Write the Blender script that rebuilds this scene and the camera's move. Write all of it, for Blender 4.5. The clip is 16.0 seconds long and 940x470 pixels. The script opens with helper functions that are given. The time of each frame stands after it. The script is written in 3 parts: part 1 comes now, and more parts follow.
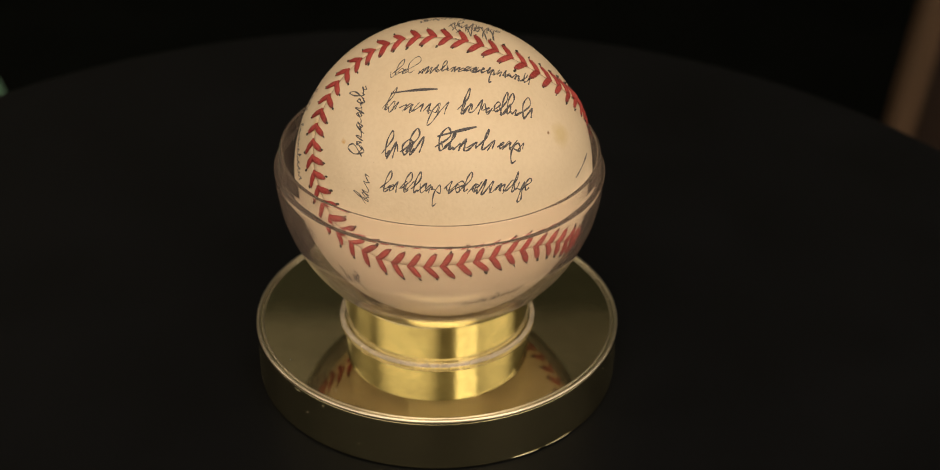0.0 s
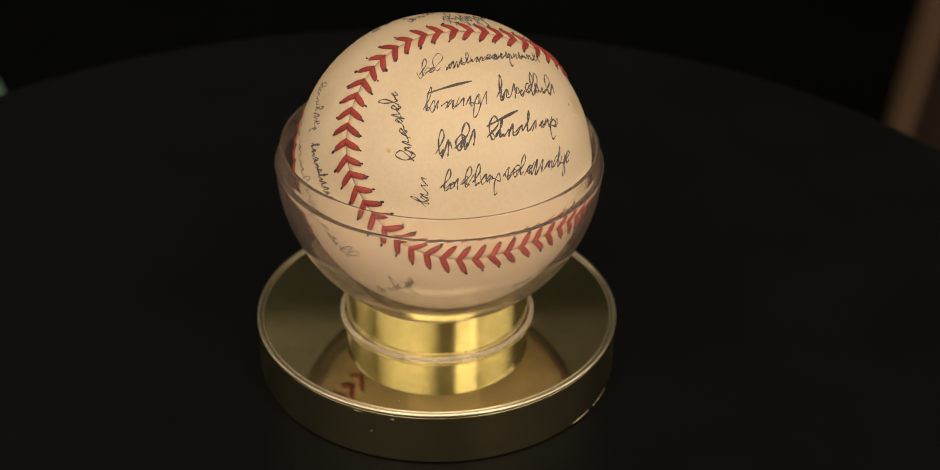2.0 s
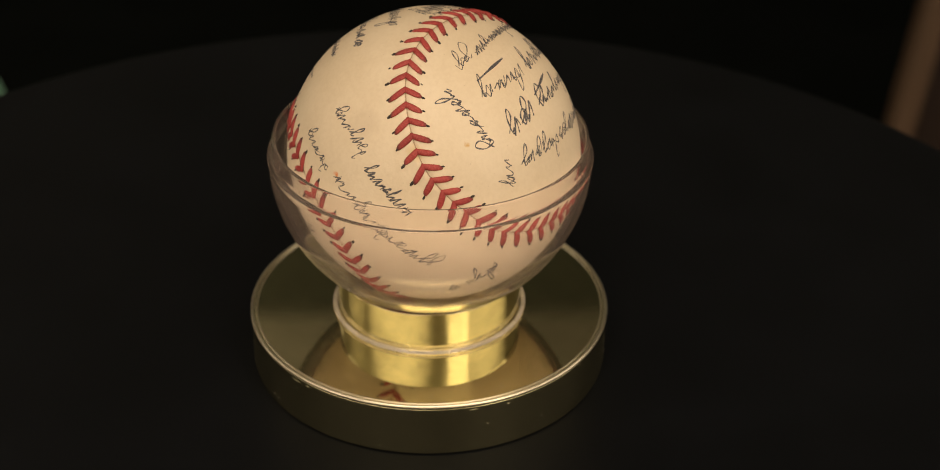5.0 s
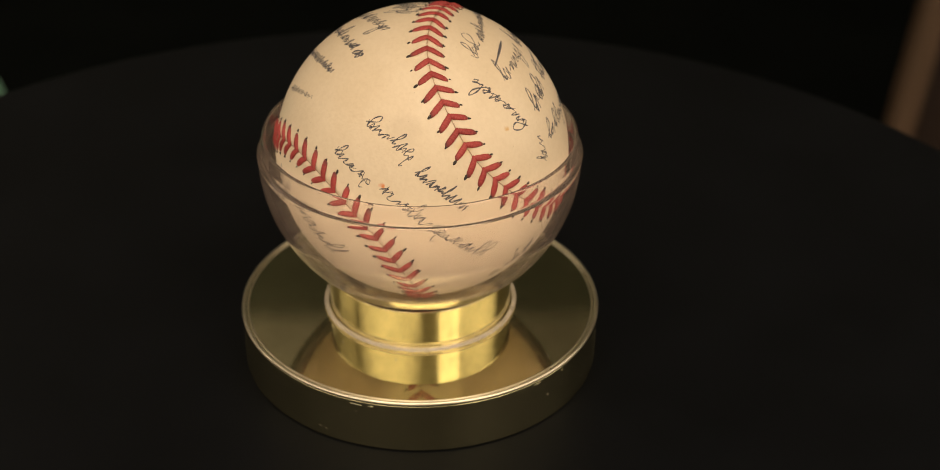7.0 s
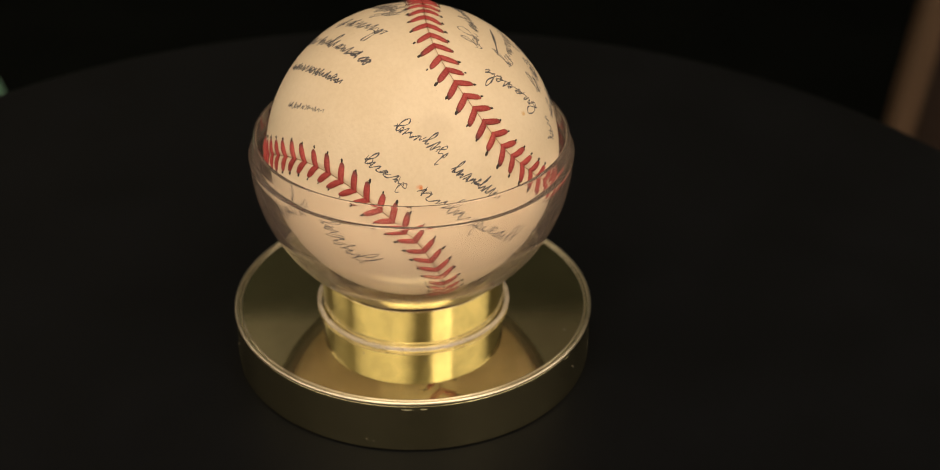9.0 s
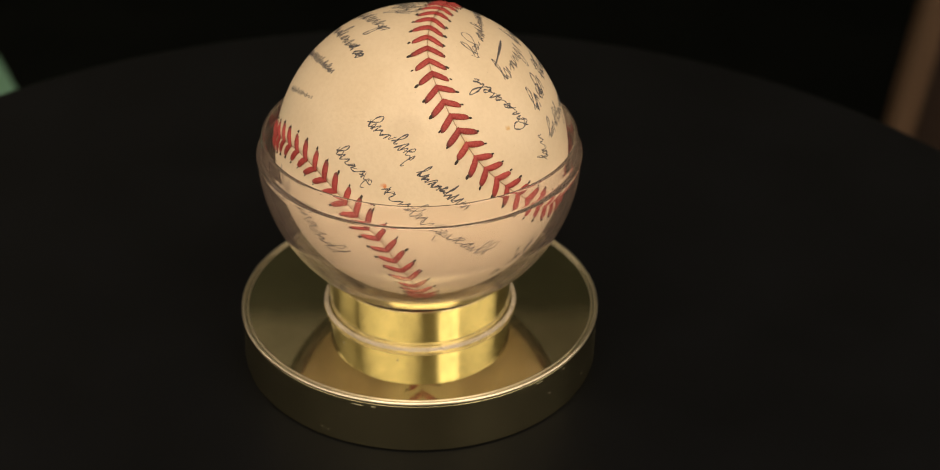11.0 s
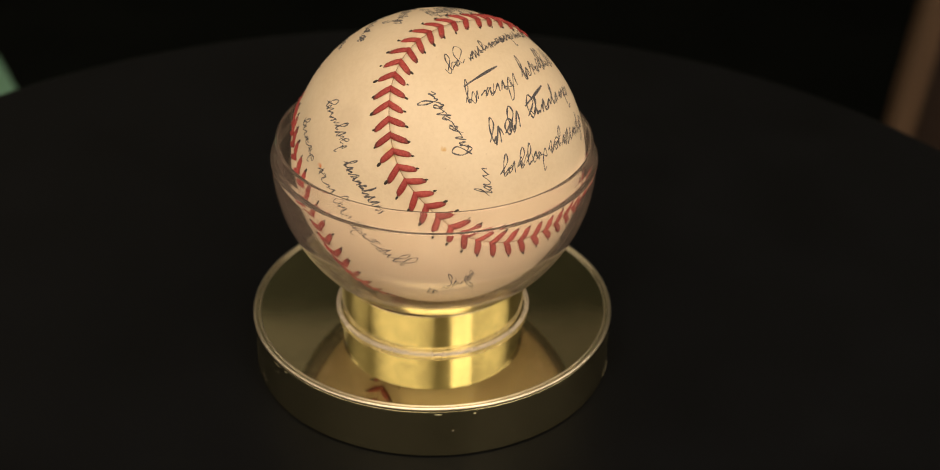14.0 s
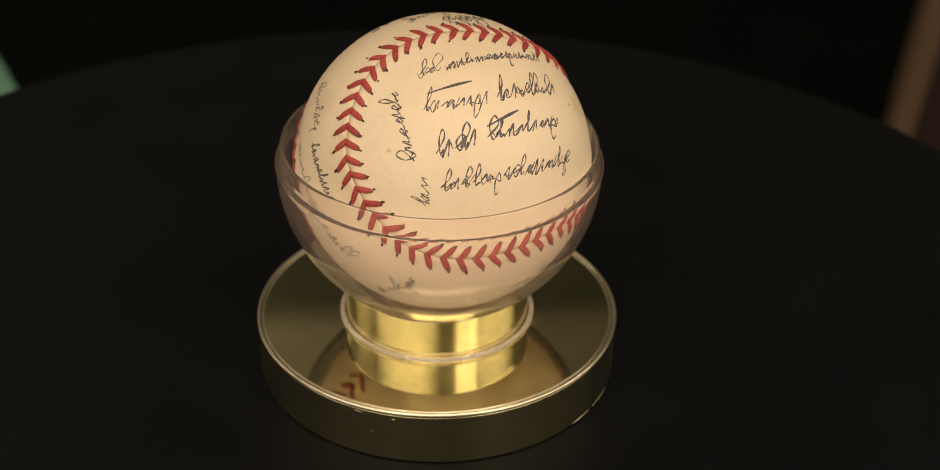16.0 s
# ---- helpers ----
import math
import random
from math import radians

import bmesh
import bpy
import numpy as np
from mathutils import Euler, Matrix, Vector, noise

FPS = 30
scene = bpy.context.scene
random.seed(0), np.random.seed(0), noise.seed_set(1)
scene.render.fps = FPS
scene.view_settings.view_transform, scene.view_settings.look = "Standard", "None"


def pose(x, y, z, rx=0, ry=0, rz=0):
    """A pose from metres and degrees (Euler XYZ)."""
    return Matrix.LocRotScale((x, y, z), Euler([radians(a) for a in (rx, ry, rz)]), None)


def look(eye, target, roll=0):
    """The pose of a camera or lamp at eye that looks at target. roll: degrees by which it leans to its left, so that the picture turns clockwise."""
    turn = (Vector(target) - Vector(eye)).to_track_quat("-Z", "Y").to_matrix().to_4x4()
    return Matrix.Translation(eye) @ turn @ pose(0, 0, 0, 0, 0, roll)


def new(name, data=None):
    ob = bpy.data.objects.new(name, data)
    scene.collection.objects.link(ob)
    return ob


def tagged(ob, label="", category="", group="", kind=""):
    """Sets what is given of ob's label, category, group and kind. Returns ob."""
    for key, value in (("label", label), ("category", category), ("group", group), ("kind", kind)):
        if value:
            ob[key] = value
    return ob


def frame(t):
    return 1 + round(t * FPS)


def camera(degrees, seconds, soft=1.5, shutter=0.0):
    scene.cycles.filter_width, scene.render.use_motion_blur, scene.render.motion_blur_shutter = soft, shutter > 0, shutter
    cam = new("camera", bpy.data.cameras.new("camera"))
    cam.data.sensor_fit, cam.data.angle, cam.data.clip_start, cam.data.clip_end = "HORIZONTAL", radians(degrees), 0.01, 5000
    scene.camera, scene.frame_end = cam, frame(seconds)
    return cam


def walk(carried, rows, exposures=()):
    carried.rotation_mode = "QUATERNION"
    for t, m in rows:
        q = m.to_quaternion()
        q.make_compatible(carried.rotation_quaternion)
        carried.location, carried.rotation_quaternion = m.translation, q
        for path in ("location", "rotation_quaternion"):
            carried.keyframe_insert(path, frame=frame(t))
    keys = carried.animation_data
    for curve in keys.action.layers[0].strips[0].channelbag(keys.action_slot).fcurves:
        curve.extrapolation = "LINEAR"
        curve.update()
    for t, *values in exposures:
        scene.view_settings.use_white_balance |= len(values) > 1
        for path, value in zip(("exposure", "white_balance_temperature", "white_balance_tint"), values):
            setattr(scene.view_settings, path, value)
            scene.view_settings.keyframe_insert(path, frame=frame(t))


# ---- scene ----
cam = camera(31.15, 16.0, soft=0.95)
cam.data.dof.use_dof = True
cam.data.dof.focus_distance = 0.386
cam.data.dof.aperture_fstop = 15.0

TOP = 0.75          # height of the turntable's top above the floor
EYE = Vector((0.0, -0.3687, TOP + 0.2643))
AIM = EYE + Vector((0.03315, 0.85134, -0.52357))
walk(cam, [(0.0, look(EYE, AIM, 0.6)), (16.0, look(EYE, AIM, 0.6))], exposures=[(0.0, 0.0), (4.0, 0.0), (6.5, 0.16), (16.0, 0.2)])

# ---- light ----
world = bpy.data.worlds.new("world")
scene.world = world
world.use_nodes = True
bg = world.node_tree.nodes["Background"]
bg.inputs["Color"].default_value = (1.0, 0.78, 0.55, 1)
bg.inputs["Strength"].default_value = 0.01


def area_lamp(name, eye, target, sx, sy, watts, colour):
    data = bpy.data.lights.new(name, "AREA")
    data.shape, data.size, data.size_y, data.energy, data.color = "RECTANGLE", sx, sy, watts, colour
    ob = new(name, data)
    ob.matrix_world = look(eye, target)
    return ob


WARM = (1.0, 0.80, 0.605)
MIDDLE = (0, 0, TOP + 0.05)
area_lamp("ceiling_light", (0.1, -1.0, 2.48), (0.1, -0.9, TOP), 1.9, 1.4, 23.0, WARM)
area_lamp("window_light", (-1.30, -1.54, TOP + 0.8), MIDDLE, 3.2, 1.5, 18.8, WARM)
# unseen narrow lamp, gives the bright strip in the brass neck
area_lamp("strip_light", (1.17, -1.63, TOP + 0.8), MIDDLE, 0.85, 1.6, 8.6, WARM)
# added in place of a lit side wall, brightens the ball's right
area_lamp("side_fill_light", (2.2, -0.6, TOP + 0.9), MIDDLE, 2.8, 1.5, 16.0, WARM)
area_lamp("far_window_light", (-2.75, 0.7, TOP + 1.15), MIDDLE, 1.6, 1.2, 6.5, WARM)
# added lamp: brightens the far ceiling that the brass plate reflects
area_lamp("ceiling_fill", (-0.95, 2.25, 2.05), (-0.95, 2.251, 2.5), 0.2, 0.2, 1.7, WARM)


# ---- materials ----
def material(name):
    mat = bpy.data.materials.new(name)
    mat.use_nodes = True
    return mat, mat.node_tree, mat.node_tree.nodes["Principled BSDF"]


def node(tree, kind, **values):
    n = tree.nodes.new(kind)
    for key, value in values.items():
        n.inputs[key.replace("_", " ")].default_value = value
    return n


def coords(tree):
    return tree.nodes.new("ShaderNodeTexCoord").outputs["Object"]


def ramp(tree, fac, stops):
    n = tree.nodes.new("ShaderNodeValToRGB")
    el = n.color_ramp.elements
    while len(el) < len(stops):
        el.new(0.5)
    for e, (pos, col) in zip(el, stops):
        e.position, e.color = pos, (*col, 1)
    tree.links.new(fac, n.inputs["Fac"])
    return n.outputs["Color"]


def noise_fac(tree, vec, scale, detail=4.0, rough=0.55, distortion=0.0):
    n = node(tree, "ShaderNodeTexNoise", Scale=scale, Detail=detail, Roughness=rough, Distortion=distortion)
    tree.links.new(vec, n.inputs["Vector"])
    return n.outputs["Fac"]


def mix(tree, fac, a, b, blend="MIX"):
    n = tree.nodes.new("ShaderNodeMix")
    n.data_type, n.blend_type = "RGBA", blend
    for sock, v in ((n.inputs[0], fac), (n.inputs[6], a), (n.inputs[7], b)):
        if isinstance(v, bpy.types.NodeSocket):
            tree.links.new(v, sock)
        else:
            sock.default_value = v if isinstance(v, float) else (*v, 1)
    return n.outputs[2]


def bump(tree, bsdf, height, strength, distance):
    n = node(tree, "ShaderNodeBump", Strength=strength, Distance=distance)
    tree.links.new(height, n.inputs["Height"])
    if bsdf.inputs["Normal"].is_linked:
        tree.links.new(bsdf.inputs["Normal"].links[0].from_socket, n.inputs["Normal"])
    tree.links.new(n.outputs["Normal"], bsdf.inputs["Normal"])


def spot(tree, vec, at, size, soft):
    """1 near a place on the surface, fading outwards."""
    d = tree.nodes.new("ShaderNodeVectorMath")
    d.operation = "DISTANCE"
    tree.links.new(vec, d.inputs[0])
    d.inputs[1].default_value = at
    m = tree.nodes.new("ShaderNodeMapRange")
    tree.links.new(d.outputs["Value"], m.inputs["Value"])
    m.inputs["From Min"].default_value, m.inputs["From Max"].default_value = size, size * soft
    m.inputs["To Min"].default_value, m.inputs["To Max"].default_value = 1.0, 0.0
    return m.outputs["Result"]


BALL_R = 0.037


def leather_material():
    mat, tree, bsdf = material("aged_leather")
    vec = coords(tree)
    blotch = noise_fac(tree, vec, 38.0, 5.0, 0.6)
    col = ramp(tree, blotch, [(0.3, (0.72, 0.60, 0.42)), (0.55, (0.77, 0.655, 0.475)), (0.75, (0.79, 0.68, 0.50))])
    fine = noise_fac(tree, vec, 900.0, 3.0, 0.7)
    col = mix(tree, 0.07, col, ramp(tree, fine, [(0.35, (0.45, 0.34, 0.22)), (0.6, (0.85, 0.75, 0.6))]))
    # foxing and small stains
    warp = node(tree, "ShaderNodeTexNoise", Scale=420.0, Detail=3.0)
    tree.links.new(vec, warp.inputs["Vector"])
    moved = tree.nodes.new("ShaderNodeVectorMath")
    moved.operation = "MULTIPLY_ADD"
    tree.links.new(warp.outputs["Color"], moved.inputs[0])
    moved.inputs[1].default_value = (0.0024, 0.0024, 0.0024)
    tree.links.new(vec, moved.inputs[2])
    wv = moved.outputs["Vector"]
    for at, size, soft, tone, amount in (
            ((-0.642, -0.568, 0.514), 0.0003, 2.8, (0.62, 0.36, 0.08), 0.8),
            ((-0.945, 0.212, 0.249), 0.00035, 2.2, (0.70, 0.22, 0.05), 0.9),
            ((0.736, -0.466, 0.492), 0.0012, 3.0, (0.60, 0.47, 0.18), 0.5),
            ((0.649, -0.531, 0.545), 0.0003, 2.2, (0.25, 0.14, 0.05), 0.9),
            ((-0.806, 0.072, 0.588), 0.0022, 2.2, (0.50, 0.40, 0.29), 0.2),
            ((-0.824, -0.306, 0.477), 0.0008, 3.0, (0.62, 0.44, 0.12), 0.5),
            ((-0.131, 0.655, 0.744), 0.0003, 1.8, (0.15, 0.10, 0.06), 0.9)):
        place = tuple(c * BALL_R + 0.0012 for c in at)
        f = spot(tree, wv, place, size, soft)
        scaled = tree.nodes.new("ShaderNodeMath")
        scaled.operation = "MULTIPLY"
        tree.links.new(f, scaled.inputs[0])
        scaled.inputs[1].default_value = amount
        col = mix(tree, scaled.outputs[0], col, tone)
    specks = node(tree, "ShaderNodeTexVoronoi", Scale=260.0)
    tree.links.new(vec, specks.inputs["Vector"])
    col = mix(tree, ramp(tree, specks.outputs["Distance"], [(0.02, (0.25,) * 3), (0.05, (0,) * 3)]), col, (0.3, 0.2, 0.1))
    tree.links.new(col, bsdf.inputs["Base Color"])
    bsdf.inputs["Roughness"].default_value = 0.43
    bsdf.inputs["Specular IOR Level"].default_value = 0.4
    bump(tree, bsdf, fine, 0.12, 0.0003)
    pores = node(tree, "ShaderNodeTexVoronoi", Scale=1300.0)
    tree.links.new(vec, pores.inputs["Vector"])
    bump(tree, bsdf, pores.outputs["Distance"], 0.12, 0.0003)
    bump(tree, bsdf, blotch, 0.3, 0.0012)
    return mat


def thread_material():
    mat, tree, bsdf = material("red_waxed_thread")
    vec = coords(tree)
    info = tree.nodes.new("ShaderNodeObjectInfo")
    base = ramp(tree, info.outputs["Random"], [(0.0, (0.27, 0.018, 0.022)), (0.6, (0.36, 0.029, 0.031)), (1.0, (0.43, 0.055, 0.052))])
    fibre = noise_fac(tree, vec, 2600.0, 2.0)
    col = mix(tree, 0.4, base, ramp(tree, fibre, [(0.3, (0.15, 0.010, 0.012)), (0.7, (0.56, 0.13, 0.10))]))
    # dark brown towards the outer ends, where the thread dives into the leather
    split = tree.nodes.new("ShaderNodeSeparateXYZ")
    tree.links.new(vec, split.inputs[0])
    away = tree.nodes.new("ShaderNodeMath")
    away.operation = "ABSOLUTE"
    tree.links.new(split.outputs["Y"], away.inputs[0])
    end_tone = tree.nodes.new("ShaderNodeMapRange")
    tree.links.new(away.outputs[0], end_tone.inputs["Value"])
    end_tone.inputs["From Min"].default_value, end_tone.inputs["From Max"].default_value = 0.0029, 0.0040
    end_tone.inputs["To Max"].default_value = 0.75
    col = mix(tree, end_tone.outputs["Result"], col, (0.055, 0.032, 0.028))
    tree.links.new(col, bsdf.inputs["Base Color"])
    bsdf.inputs["Roughness"].default_value = 0.6
    bump(tree, bsdf, fibre, 0.5, 0.0003)
    return mat


def plain_material(name, colour, rough, second=None, scale=300.0, metallic=0.0):
    mat, tree, bsdf = material(name)
    fac = noise_fac(tree, coords(tree), scale, 4.0)
    col = ramp(tree, fac, [(0.3, colour), (0.7, second or tuple(c * 1.3 for c in colour))])
    tree.links.new(col, bsdf.inputs["Base Color"])
    bsdf.inputs["Roughness"].default_value = rough
    bsdf.inputs["Metallic"].default_value = metallic
    return mat, tree, bsdf


def brass_material(name, colour, rough, brushed=0.0, wear=0.22):
    mat, tree, bsdf = material(name)
    vec = coords(tree)
    tarnish = noise_fac(tree, vec, 90.0, 5.0, 0.65)
    dark = tuple(c * (1 - wear) for c in colour)
    tree.links.new(ramp(tree, tarnish, [(0.3, dark), (0.65, colour)]), bsdf.inputs["Base Color"])
    bsdf.inputs["Metallic"].default_value = 1.0
    r = tree.nodes.new("ShaderNodeMapRange")
    tree.links.new(noise_fac(tree, vec, 240.0, 5.0, 0.7), r.inputs["Value"])
    r.inputs["To Min"].default_value, r.inputs["To Max"].default_value = rough * (1 - 1.8 * wear), rough * (1 + 2.7 * wear)
    tree.links.new(r.outputs["Result"], bsdf.inputs["Roughness"])
    if brushed:
        m = tree.nodes.new("ShaderNodeMapping")
        m.inputs["Scale"].default_value = (60, 60, 6000)
        tree.links.new(vec, m.inputs["Vector"])
        bump(tree, bsdf, noise_fac(tree, m.outputs["Vector"], 1.0, 3.0), brushed, 0.0001)
    return mat


def acrylic_material(name, thin, thick, film_colour):
    """Acrylic with a film of dust and fine scratches, which also lightens its dark rim."""
    mat, tree, bsdf = material(name)
    vec = coords(tree)
    bsdf.inputs["Base Color"].default_value = (0.965, 0.94, 0.925, 1)
    bsdf.inputs["Transmission Weight"].default_value = 1.0
    bsdf.inputs["IOR"].default_value = 1.49
    bsdf.inputs["Roughness"].default_value = 0.02
    film = node(tree, "ShaderNodeBsdfDiffuse", Color=(*film_colour, 1))
    glow = node(tree, "ShaderNodeBsdfTranslucent", Color=(*film_colour, 1))
    both = node(tree, "ShaderNodeMixShader", Fac=0.4)
    tree.links.new(film.outputs[0], both.inputs[1])
    tree.links.new(glow.outputs[0], both.inputs[2])
    r = tree.nodes.new("ShaderNodeMapRange")
    tree.links.new(noise_fac(tree, vec, 120.0, 6.0, 0.7), r.inputs["Value"])
    r.inputs["From Min"].default_value, r.inputs["From Max"].default_value = 0.3, 0.75
    r.inputs["To Min"].default_value, r.inputs["To Max"].default_value = thin, thick
    whole = tree.nodes.new("ShaderNodeMixShader")
    tree.links.new(r.outputs["Result"], whole.inputs["Fac"])
    tree.links.new(bsdf.outputs[0], whole.inputs[1])
    tree.links.new(both.outputs[0], whole.inputs[2])
    tree.links.new(whole.outputs[0], tree.nodes["Material Output"].inputs["Surface"])
    return mat


def turntable_material():
    mat, tree, bsdf = material("black_turntable_top")
    vec = coords(tree)
    n = noise_fac(tree, vec, 25.0, 5.0)
    tree.links.new(ramp(tree, n, [(0.3, (0.0024, 0.0030, 0.0037)), (0.7, (0.0040, 0.0048, 0.0060))]), bsdf.inputs["Base Color"])
    bsdf.inputs["Roughness"].default_value = 0.48
    bsdf.inputs["Specular IOR Level"].default_value = 0.12
    bump(tree, bsdf, noise_fac(tree, vec, 1800.0, 2.0), 0.15, 0.0003)
    return mat


def wood_material(name, a, b):
    mat, tree, bsdf = material(name)
    m = tree.nodes.new("ShaderNodeMapping")
    m.inputs["Scale"].default_value = (40, 40, 2.5)
    tree.links.new(coords(tree), m.inputs["Vector"])
    g = noise_fac(tree, m.outputs["Vector"], 1.5, 6.0, 0.6, 0.6)
    tree.links.new(ramp(tree, g, [(0.3, a), (0.7, b)]), bsdf.inputs["Base Color"])
    bsdf.inputs["Roughness"].default_value = 0.5
    bump(tree, bsdf, g, 0.2, 0.002)
    return mat


LEATHER = leather_material()
THREAD = thread_material()
INK = plain_material("blue_black_ink", (0.018, 0.021, 0.034), 0.55, (0.14, 0.13, 0.13), 1500.0)[0]
HOLE = plain_material("dark_needle_hole", (0.016, 0.013, 0.011), 0.8, (0.06, 0.045, 0.035), 900.0)[0]
GROOVE = plain_material("seam_groove", (0.34, 0.24, 0.15), 0.8)[0]
PLATE = brass_material("polished_brass_plate", (0.74, 0.68, 0.40), 0.05, wear=0.2)
DRUM = brass_material("worn_brass_drum", (0.58, 0.55, 0.33), 0.24, wear=0.1)
BAND = brass_material("brushed_brass_band", (0.84, 0.77, 0.45), 0.14, 0.12)
RIM = brass_material("bright_brass_edge", (0.96, 0.90, 0.68), 0.30)
ACRYLIC = acrylic_material("clear_acrylic", 0.04, 0.08, (0.72, 0.59, 0.50))
FROSTED = acrylic_material("cloudy_acrylic", 0.22, 0.34, (0.88, 0.82, 0.74))
DUST = plain_material("pale_dust", (0.20, 0.19, 0.16), 0.9)[0]
TABLE_BLACK = turntable_material()
CEILING_WHITE = plain_material("white_ceiling_paint", (0.80, 0.79, 0.74), 0.9, (0.85, 0.84, 0.79), 5.0)[0]
# the floor's deep shade is put into this near-black, matt colour
FLOOR_SHADED, _, floor_bsdf = plain_material("shaded_floor", (0.0040, 0.0052, 0.0046), 0.95, (0.0066, 0.0082, 0.0074), 6.0)
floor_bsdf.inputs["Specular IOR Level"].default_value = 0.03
# the dim far side of the room is put into this wall's colour
WALL_DIMMED = plain_material("dimmed_grey_green_wall", (0.065, 0.076, 0.062), 0.9, (0.083, 0.096, 0.08), 4.0)[0]
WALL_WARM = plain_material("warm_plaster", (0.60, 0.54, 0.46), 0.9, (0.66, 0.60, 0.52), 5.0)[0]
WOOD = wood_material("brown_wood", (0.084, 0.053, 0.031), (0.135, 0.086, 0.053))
# the same wood far darker: the board's deep shade sits in this colour
WOOD_SHADED = wood_material("shaded_wood", (0.018, 0.011, 0.008), (0.03, 0.018, 0.012))
GREEN = plain_material("pale_green_cloth", (0.17, 0.41, 0.28), 0.9, (0.30, 0.56, 0.42), 30.0)[0]


# ---- mesh helpers ----
def part(name, bm, mat, parent=None, label=""):
    mesh = bpy.data.meshes.new(name)
    bm.to_mesh(mesh)
    bm.free()
    mesh.materials.append(mat)
    ob = new(name, mesh)
    if parent:
        ob.parent = parent
    if label:
        ob["label"] = label
    return ob


def smooth(bm):
    for f in bm.faces:
        f.smooth = True
    return bm


def box(sx, sy, sz, x=0.0, y=0.0, z=0.0, bevel=0.0):
    bm = bmesh.new()
    bmesh.ops.create_cube(bm, size=1.0, matrix=Matrix.Translation((x, y, z)) @ Matrix.Diagonal((sx, sy, sz, 1)))
    if bevel:
        bmesh.ops.bevel(bm, geom=bm.edges[:], offset=bevel, segments=3, affect="EDGES", profile=0.5)
    return bm


def rounded(points, radius, steps=5):
    """A profile of (r, z) points with its inner corners rounded."""
    out = [Vector(points[0])]
    for a, b, c in zip(points, points[1:], points[2:]):
        a, b, c = Vector(a), Vector(b), Vector(c)
        d = min(radius, (a - b).length * 0.45, (c - b).length * 0.45)
        p, q = b + (a - b).normalized() * d, b + (c - b).normalized() * d
        for i in range(steps + 1):
            s = i / steps
            out.append(p.lerp(b, s).lerp(b.lerp(q, s), s))
    out.append(Vector(points[-1]))
    return out


def lathe(profile, steps=160, closed=False):
    """Turns a profile of (r, z) round the z axis."""
    bm = bmesh.new()
    rings = []
    dense = []
    profile = [Vector(q) for q in profile]
    for a, b in zip(profile, profile[1:] + (profile[:1] if closed else [])):
        dense.append(a)
        if (b - a).length > 0.003:  # tight loops keep long faces flat
            dense += [a + (b - a).normalized() * 0.0002, b - (b - a).normalized() * 0.0002]
    if not closed:
        dense.append(profile[-1])
    for r, z in dense:
        if r < 1e-6:
            rings.append([bm.verts.new((0, 0, z))])
        else:
            rings.append([bm.verts.new((r * math.cos(2 * math.pi * i / steps), r * math.sin(2 * math.pi * i / steps), z)) for i in range(steps)])
    pairs = list(zip(rings, rings[1:])) + ([(rings[-1], rings[0])] if closed else [])
    for a, b in pairs:
        for i in range(steps):
            j = (i + 1) % steps
            if len(a) == 1 and len(b) == 1:
                continue
            if len(a) == 1:
                bm.faces.new((a[0], b[i], b[j]))
            elif len(b) == 1:
                bm.faces.new((a[i], b[0], a[j]))
            else:
                bm.faces.new((a[i], b[i], b[j], a[j]))
    bmesh.ops.recalc_face_normals(bm, faces=bm.faces[:])
    for e in bm.edges:
        e.smooth = e.calc_face_angle(0.0) < 0.55
    return smooth(bm)


# ---- the room ----
def room():
    w, d, h = 5.8, 5.2, 2.54
    y0 = -2.6
    for name, bm, mat, label in (
            ("floor", box(w, d, 0.1, 0, y0 + d / 2, -0.05), FLOOR_SHADED, "bare floor, its deep shade put into the colour"),
            ("ceiling", box(w, d, 0.1, 0, y0 + d / 2, h + 0.05), CEILING_WHITE, "plain white ceiling"),
            ("wall_north", box(w, 0.1, h, 0, y0 + d + 0.05, h / 2), WALL_DIMMED, "grey-green plaster wall, its dimness put into the colour"),
            ("wall_south", box(w, 0.1, h, 0, y0 - 0.05, h / 2), WALL_WARM, "plain warm plaster wall"),
            ("wall_west", box(0.1, d, h, -w / 2 - 0.05, y0 + d / 2, h / 2), WALL_WARM, "plain warm plaster side wall"),
            ("wall_east", box(0.1, d, h, w / 2 + 0.05, y0 + d / 2, h / 2), WALL_WARM, "plain warm plaster side wall")):
        tagged(part(name, bm, mat), label, name.split("_")[0], kind="structure")


room()


# ---- the turntable on its stand ----
TABLE_R = 0.2095


def turntable():
    thing = new("turntable")
    tagged(thing, "round matt black display turntable with a thin edge", "turntable")
    part("disc", lathe(rounded([(0, 0), (TABLE_R, 0), (TABLE_R, -0.012), (0, -0.012)], 0.002)), TABLE_BLACK, thing)
    part("hub", lathe(rounded([(0, -0.0121), (0.09, -0.0121), (0.09, -0.034), (0, -0.034)], 0.002)), TABLE_BLACK, thing)
    return thing


TURNTABLE = turntable()


def side_table():
    thing = new("side_table")
    tagged(thing, "small black table under the turntable", "table")
    thing.location = (0, 0, 0)
    part("tabletop", box(0.24, 0.24, 0.03, 0, 0, TOP - 0.049, 0.003), TABLE_BLACK, thing)
    for sx in (-1, 1):
        for sy in (-1, 1):
            part("leg", box(0.03, 0.03, TOP - 0.064, sx * 0.1, sy * 0.1, (TOP - 0.064) / 2, 0.002), TABLE_BLACK, thing)
    return thing


side_table()


# ---- the holder ----
NECK_R, BASE_R, BASE_H = 0.0239, 0.0473, 0.0148
CENTRE_Z = 0.0586


